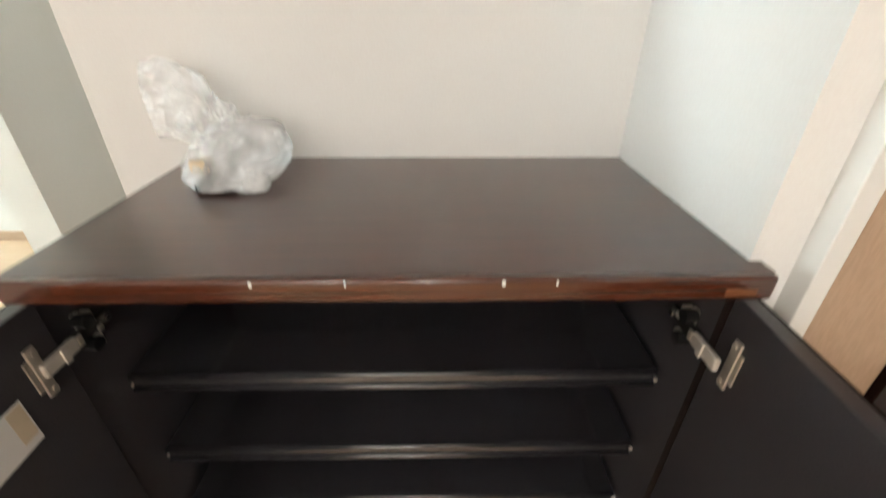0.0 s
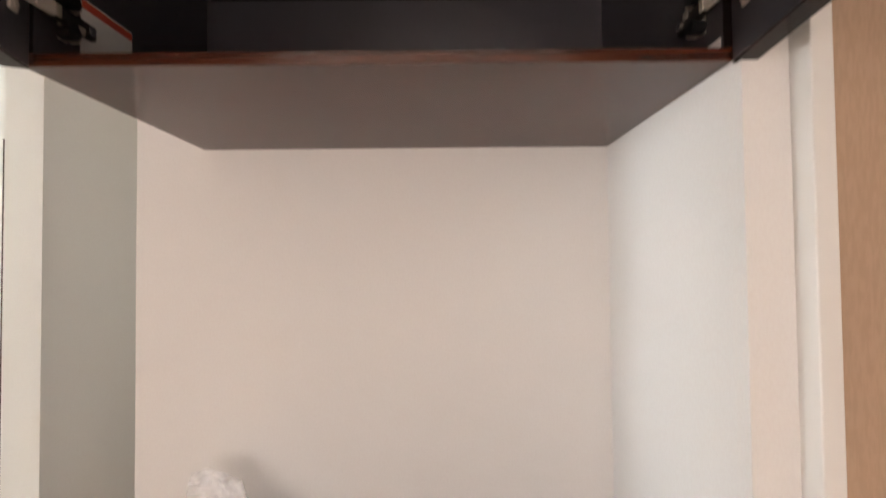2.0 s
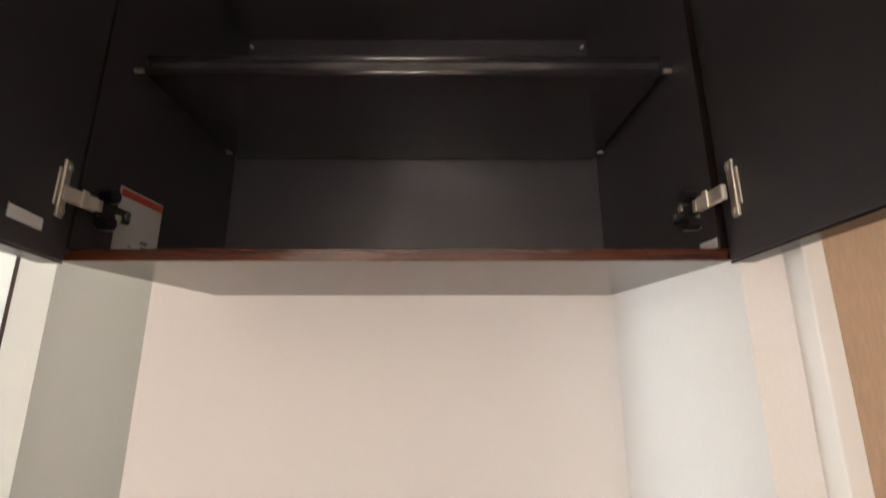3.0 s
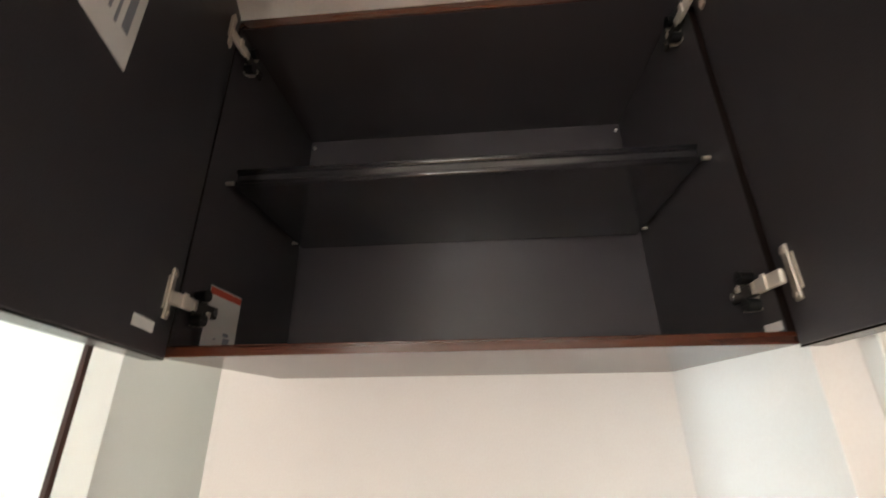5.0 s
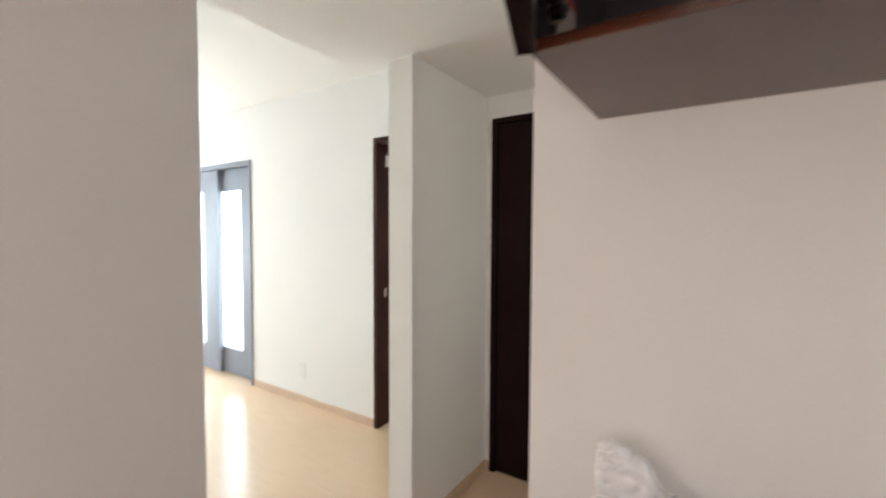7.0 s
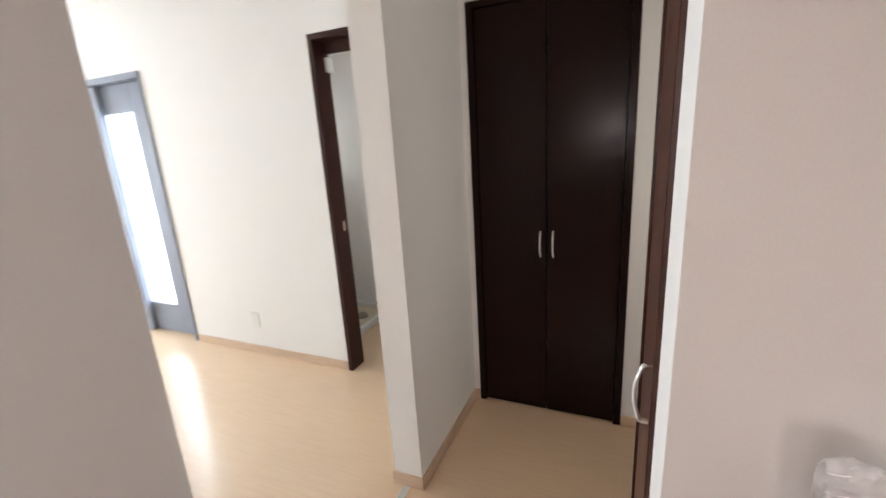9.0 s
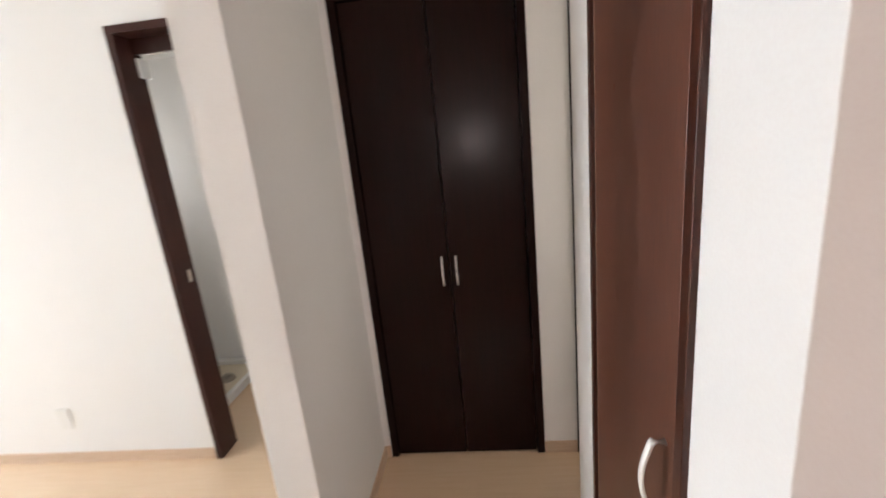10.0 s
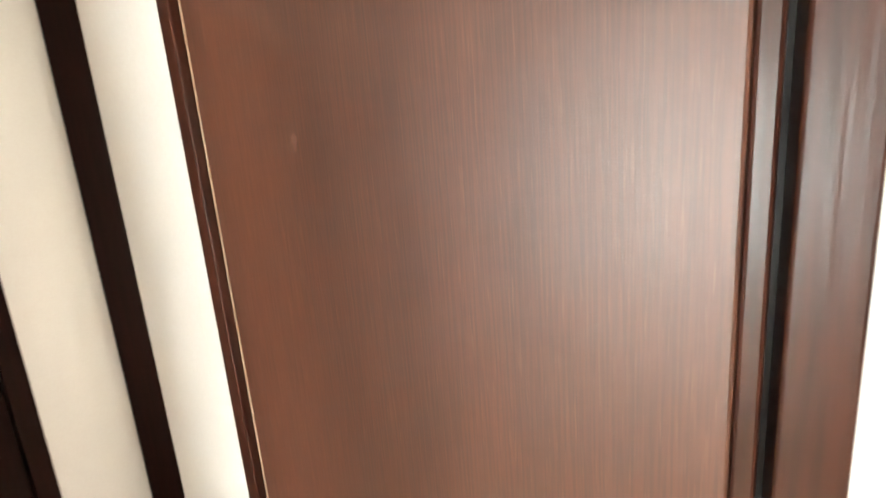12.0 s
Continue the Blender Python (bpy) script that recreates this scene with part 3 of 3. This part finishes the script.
part("open_top", crumpled(dense(neck), 8.4, 0.0080, (0, 1, 0), (0, 0, 1)), FILM, bag, "flared open top of the bag")
fold = [((0.040, -0.060, 0.001), 0.018, 0.010), ((0.042, -0.060, 0.006), 0.025, 0.015), ((0.042, -0.056, 0.020), 0.023, 0.014), ((0.040, -0.050, 0.034), 0.014, 0.010)]
part("corner_fold", crumpled(dense(fold), 5.7, 0.0035), FILM, bag, "loose corner of the bag")
# white ridges along sharp folds, painting in the film's glinting streaks
def crease(rings, a, u, v, seed):
    u, v, pts = Vector(u), Vector(v), []
    for i, (c, ru, rv) in enumerate(dense(rings, 3)):
        b = a + 0.22 * noise.noise(Vector((i * 0.45, seed, 0)))
        q = Vector(c) + u * math.cos(b) * (ru + 0.004) + v * math.sin(b) * (rv + 0.004)
        q.z = max(q.z, 0.002)
        pts.append(q)
    return smooth(part("crease", tube(bmesh.new(), pts, 0.0011, 0.0009, 8), STREAK_WHITE, bag, "white ridge for the glinting streak along a fold"))


for k, a in enumerate((2.2, 2.75, 3.3, 3.75)):
    crease(neck[2:], a, (0, 1, 0), (0, 0, 1), 3.0 + k)
part("black_block", boxed(-0.034, 0.020, -0.066, -0.038, 0.001, 0.014, bevel=0.003), BLACK_PLASTIC, bag, "black plastic block")
part("tan_block", boxed(-0.036, -0.014, -0.062, -0.036, 0.024, 0.044, bevel=0.004), PAPER_TAN, bag, "tan cardboard piece")
for k in range(9):
    a, r = k * 2.4, 0.018 + 0.0045 * k
    x, y = r * math.cos(a) - 0.018, 0.55 * r * math.sin(a) - 0.026
    bm = bmesh.new()
    rod(bm, (x, y, 0.006), (x + 0.014, y + 0.008, 0.022), 0.005, 10)
    box(bm, x + 0.006, x + 0.024, y, y + 0.01, 0.010, 0.016, bevel=0.001)
    part("fitting", bm, GREY_METAL, bag, "small dull metal fitting")

# ---------------------------------------------------------------- closet at the end of the passage
closet = tagged(new("door_1"), "dark brown two-leaf folding closet door, closed", "closet door", kind="structure")
C0, C1, CZ = -0.900, -0.167, 2.031
part("frame_side", boxed(C0, C0 + 0.034, Y_CLOSET - 0.006, Y_CLOSET + 0.09, 0, CZ, bevel=0.0015), ESPRESSO, closet)
part("frame_side", boxed(C1 - 0.034, C1, Y_CLOSET - 0.006, Y_CLOSET + 0.09, 0, CZ, bevel=0.0015), ESPRESSO, closet)
part("frame_head", boxed(C0 + 0.034, C1 - 0.034, Y_CLOSET - 0.006, Y_CLOSET + 0.09, CZ - 0.03, CZ, bevel=0.0015), ESPRESSO, closet)
MID = (C0 + C1) / 2
for x0, x1, hx in ((C0 + 0.037, MID - 0.002, MID - 0.030), (MID + 0.002, C1 - 0.037, MID + 0.030)):
    d = part("leaf", boxed(x0, x1, Y_CLOSET + 0.006, Y_CLOSET + 0.036, 0.008, CZ - 0.033, bevel=0.002), ESPRESSO, closet, "dark espresso wood-grain leaf")
    bm = bmesh.new()
    pts = [(hx, Y_CLOSET + 0.008 - 0.026 * math.sin(math.pi * k / 14) ** 0.55, 0.858 + 0.127 * k / 14) for k in range(15)]
    tube(bm, pts, 0.0055, 0.004)
    smooth(part("handle", bm, SATIN, d, "satin metal bow handle"))

# second door at the end of the passage, only its edge shows
door2 = tagged(new("door_2"), "dark brown door beside the closet", "door", kind="structure")
part("frame_side", boxed(-0.016, 0.046, Y_CLOSET - 0.008, Y_CLOSET + 0.10, 0, 2.031, bevel=0.0015), ESPRESSO, door2)
part("leaf", boxed(0.049, 0.72, Y_CLOSET + 0.01, Y_CLOSET + 0.045, 0.008, 2.02, bevel=0.002), ESPRESSO, door2)

# narrow storage door in the side of the passage
store = tagged(new("door_4"), "narrow red-brown wood veneer storage door, closed", "storage door", kind="structure")
XP = X_PASS
part("frame_side", boxed(XP - 0.010, XP + 0.10, 0.1775, 0.201, 0, 2.058, bevel=0.0015), WALNUT_FRAME, store, "red-brown door frame")
part("frame_side", boxed(XP - 0.010, XP + 0.10, 0.629, 0.6495, 0, 2.058, bevel=0.0015), WALNUT_FRAME, store, "red-brown door frame")
part("frame_head", boxed(XP - 0.010, XP + 0.10, 0.201, 0.629, 2.036, 2.058, bevel=0.0015), WALNUT_FRAME, store, "red-brown door frame")
lf = part("leaf", boxed(XP - 0.002, XP + 0.026, 0.216, 0.6245, 0.008, 2.033, bevel=0.002), WALNUT, store, "red-brown veneered leaf with vertical grain")
part("edge_strip", boxed(XP + 0.000, XP + 0.024, 0.2058, 0.2158, 0.008, 2.033, bevel=0.002), WALNUT_FRAME, lf, "red-brown edge strip")
# pale strip stands in for the reflection along the leaf's far edge
part("edge_strip", boxed(XP - 0.0015, XP + 0.022, 0.6250, 0.6270, 0.008, 2.033), MAPLE_TRIM, lf, "pale strip painted for the highlight along the leaf edge")
# near-black colour puts the gap's shade into the rebate
part("door_stop", boxed(XP + 0.026, XP + 0.050, 0.2012, 0.2082, 0.0, 2.034), SEAM, store, "rebate behind the leaf, coloured near-black for the shade of the gap")
bm = bmesh.new()
pts = [(XP - 0.002, 0.245, 0.966), (XP - 0.022, 0.245, 0.966)]
pts += [(XP - 0.024 - 0.014 * math.sin(math.pi * k / 14), 0.245, 0.964 - 0.127 * k / 14) for k in range(15)]
pts += [(XP - 0.022, 0.245, 0.836), (XP - 0.002, 0.245, 0.836)]
tube(bm, pts, 0.0080, 0.0042)
smooth(part("handle", bm, SATIN, lf, "satin metal bow handle"))

bm = bmesh.new()
bmesh.ops.create_circle(bm, cap_ends=True, segments=14, radius=0.004)
for v in bm.verts:
    v.co = Vector((XP - 0.0024, 0.495 + v.co.x * (0.8 + 0.3 * math.sin(v.co.y * 900)), 1.518 + v.co.y * 1.7))
part("scuff", bm, SCUFF, lf, "small pale scuff mark")

# ---------------------------------------------------------------- doorway in the living room
dw = tagged(new("door_5"), "dark brown door frame of an open doorway", "door frame", kind="structure")
part("frame_side", boxed(D0, D0 + 0.03, Y_FAR - 0.012, 1.521, 0, DZ, bevel=0.0015), JAMB_BROWN, dw)
part("frame_head", boxed(D0 + 0.03, D1, Y_FAR - 0.012, 1.521, DZ - 0.03, DZ, bevel=0.0015), JAMB_BROWN, dw)
part("door_track", boxed(D0 + 0.03, D1, 1.478, 1.519, DZ - 0.092, DZ - 0.03, bevel=0.0015), JAMB_BROWN, dw, "dark sliding door track")
part("track_rail", boxed(D0 + 0.05, D1, 1.490, 1.500, DZ - 0.098, DZ - 0.092), SATIN, dw, "thin metal rail under the track")
part("strike_plate", boxed(D0 + 0.0302, D0 + 0.0315, 1.47, 1.49, 0.93, 0.99), NICKEL, dw, "metal strike plate")
part("hinge", boxed(D0 + 0.0302, D0 + 0.045, 1.48, 1.535, 1.85, 1.93, bevel=0.004), WHITE_PLASTIC, dw, "white closing fitting")
# washing machine pan in the room behind
pan = empty("washing_machine_pan", pose(-2.36, 2.05, 0.0), "off-white plastic washing machine pan on the floor", "floor pan")
part("base", boxed(-0.30, 0.30, -0.30, 0.30, 0.0, 0.022), PAN, pan, "beige sunken base")
for x0, x1, y0, y1 in ((-0.32, 0.32, -0.33, -0.29), (-0.32, 0.32, 0.29, 0.33), (-0.32, -0.285, -0.29, 0.29), (0.285, 0.32, -0.29, 0.29)):
    part("rim", boxed(x0, x1, y0, y1, 0.0, 0.058, bevel=0.006), WHITE_PLASTIC, pan, "raised white rim")
bm = bmesh.new()
rod(bm, (0.15, 0.08, 0.022), (0.15, 0.08, 0.045), 0.05, 24, 0.042)
rod(bm, (0.15, 0.08, 0.045), (0.15, 0.08, 0.06), 0.022, 16)
part("drain", bm, PAN_DRAIN, pan, "grey-brown drain fitting")

# glazed double doors
gd = tagged(new("door_6"), "grey framed double sliding doors with frosted glass", "glazed door", kind="structure")
part("frame_side", boxed(F1 - 0.02, F1, Y_FAR - 0.012, 1.53, 0, FZ, bevel=0.0015), GREY_FRAME, gd)
part("frame_side", boxed(F0, F0 + 0.02, Y_FAR - 0.012, 1.53, 0, FZ, bevel=0.0015), GREY_FRAME, gd)
part("frame_head", boxed(F0 + 0.02, F1 - 0.02, Y_FAR - 0.012, 1.53, FZ - 0.04, FZ, bevel=0.0015), GREY_FRAME, gd)
for x0, x1, y, a, b in ((-3.98, F1 - 0.02, 1.455, 0.085, 0.235), (F0 + 0.02, -3.865, 1.415, 0.10, 0.26)):
    lf = part("leaf", boxed(x0, x0 + a, y, y + 0.032, 0.01, FZ - 0.045, bevel=0.002), GREY_FRAME, gd)
    part("stile", boxed(x1 - b, x1, y, y + 0.032, 0.01, FZ - 0.045, bevel=0.002), GREY_FRAME, lf)
    part("rail", boxed(x0 + a, x1 - b, y, y + 0.032, 1.775, FZ - 0.045, bevel=0.002), GREY_FRAME, lf)
    part("rail", boxed(x0 + a, x1 - b, y, y + 0.032, 0.01, 0.255, bevel=0.002), GREY_FRAME, lf)
    g = part("pane", boxed(x0 + a, x1 - b, y + 0.012, y + 0.018, 0.255, 1.775), FROSTED, lf, "frosted glass pane")
    g.visible_shadow = False

# socket outlet on the far wall
so = empty("wall_socket", pose(-2.607, Y_FAR, 0.263), "white wall socket plate above the baseboard", "socket")
part("plate", boxed(-0.035, 0.035, -0.008, 0, -0.06, 0.06, bevel=0.003), WHITE_PLASTIC, so)
part("insert", boxed(-0.012, 0.012, -0.010, -0.008, -0.035, 0.035, bevel=0.001), WHITE_PLASTIC, so)

# living room window
wn = tagged(new("window_1"), "large white framed living room window", "window", kind="structure")
for y0, y1 in ((-0.45, -0.40), (0.245, 0.305), (0.95, 1.0)):
    part("frame", boxed(X_WEST - 0.10, X_WEST - 0.04, y0, y1, 0.15, 2.15, bevel=0.003), WHITE_TRIM, wn)
for z0, z1 in ((0.15, 0.20), (2.10, 2.15)):
    part("frame", boxed(X_WEST - 0.10, X_WEST - 0.04, -0.40, 0.245, z0, z1, bevel=0.003), WHITE_TRIM, wn)
    part("frame", boxed(X_WEST - 0.10, X_WEST - 0.04, 0.305, 0.95, z0, z1, bevel=0.003), WHITE_TRIM, wn)
for y0, y1 in ((-0.40, 0.245), (0.305, 0.95)):
    g = part("pane", boxed(X_WEST - 0.073, X_WEST - 0.068, y0, y1, 0.20, 2.10), CLEAR_GLASS, wn, "clear glass pane")
    g.visible_shadow = False

# unseen window added to brighten the passage
wp = tagged(new("window_added_passage"), "small white framed window added unseen to brighten the passage", "window", kind="structure")
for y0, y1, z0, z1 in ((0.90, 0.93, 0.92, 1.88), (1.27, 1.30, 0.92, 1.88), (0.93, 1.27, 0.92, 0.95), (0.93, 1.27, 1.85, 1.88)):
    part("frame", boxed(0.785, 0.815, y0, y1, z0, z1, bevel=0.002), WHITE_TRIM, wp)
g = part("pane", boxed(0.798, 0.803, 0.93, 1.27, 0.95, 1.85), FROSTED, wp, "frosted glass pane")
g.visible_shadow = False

# unseen washroom window, added for its fill light
ww = tagged(new("window_added_washroom"), "small white framed frosted window added unseen to brighten the washroom", "window", kind="structure")
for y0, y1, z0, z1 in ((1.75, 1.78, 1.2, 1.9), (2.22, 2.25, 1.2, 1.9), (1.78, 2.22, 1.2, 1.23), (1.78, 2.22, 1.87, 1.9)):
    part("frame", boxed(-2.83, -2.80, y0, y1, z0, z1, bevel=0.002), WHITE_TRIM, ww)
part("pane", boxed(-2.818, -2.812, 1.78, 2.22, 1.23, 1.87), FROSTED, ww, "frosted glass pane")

# bodies of the two added lamps, on the unseen end wall
hl = empty("torch_stand_in", pose(-0.39, Y_HALL, 1.48), "small round glowing lamp added unseen in place of the torch", "wall lamp", "hall wall lamps")
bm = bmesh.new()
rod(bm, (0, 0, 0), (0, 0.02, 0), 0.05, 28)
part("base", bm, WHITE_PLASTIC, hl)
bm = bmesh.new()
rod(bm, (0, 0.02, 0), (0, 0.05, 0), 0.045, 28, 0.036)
part("shade", bm, ADDED_GLOW, hl, "glowing shade of the added lamp")
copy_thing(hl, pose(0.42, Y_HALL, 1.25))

# threshold strip at the opening
bm = bmesh.new()
box(bm, -1.018, -0.986, Y_N + 0.012, Y_G - 0.012, 0.0, 0.003)
for x in (-1.016, -1.003, -0.990):
    box(bm, x, x + 0.003, Y_N + 0.012, Y_G - 0.012, 0.003, 0.007)
structure("trim_threshold", bm, WHITE_PLASTIC, "white plastic floor track in the opening", "floor track")
# ground outside
structure("ground", boxed(-300, 300, -300, 300, -0.4, -0.13), material("ground", (0.2, 0.19, 0.17), 0.9, grain=((3, 3, 3), (0.15, 0.15, 0.12), 0.4, 0.6)), "plain ground outside the house", "ground")
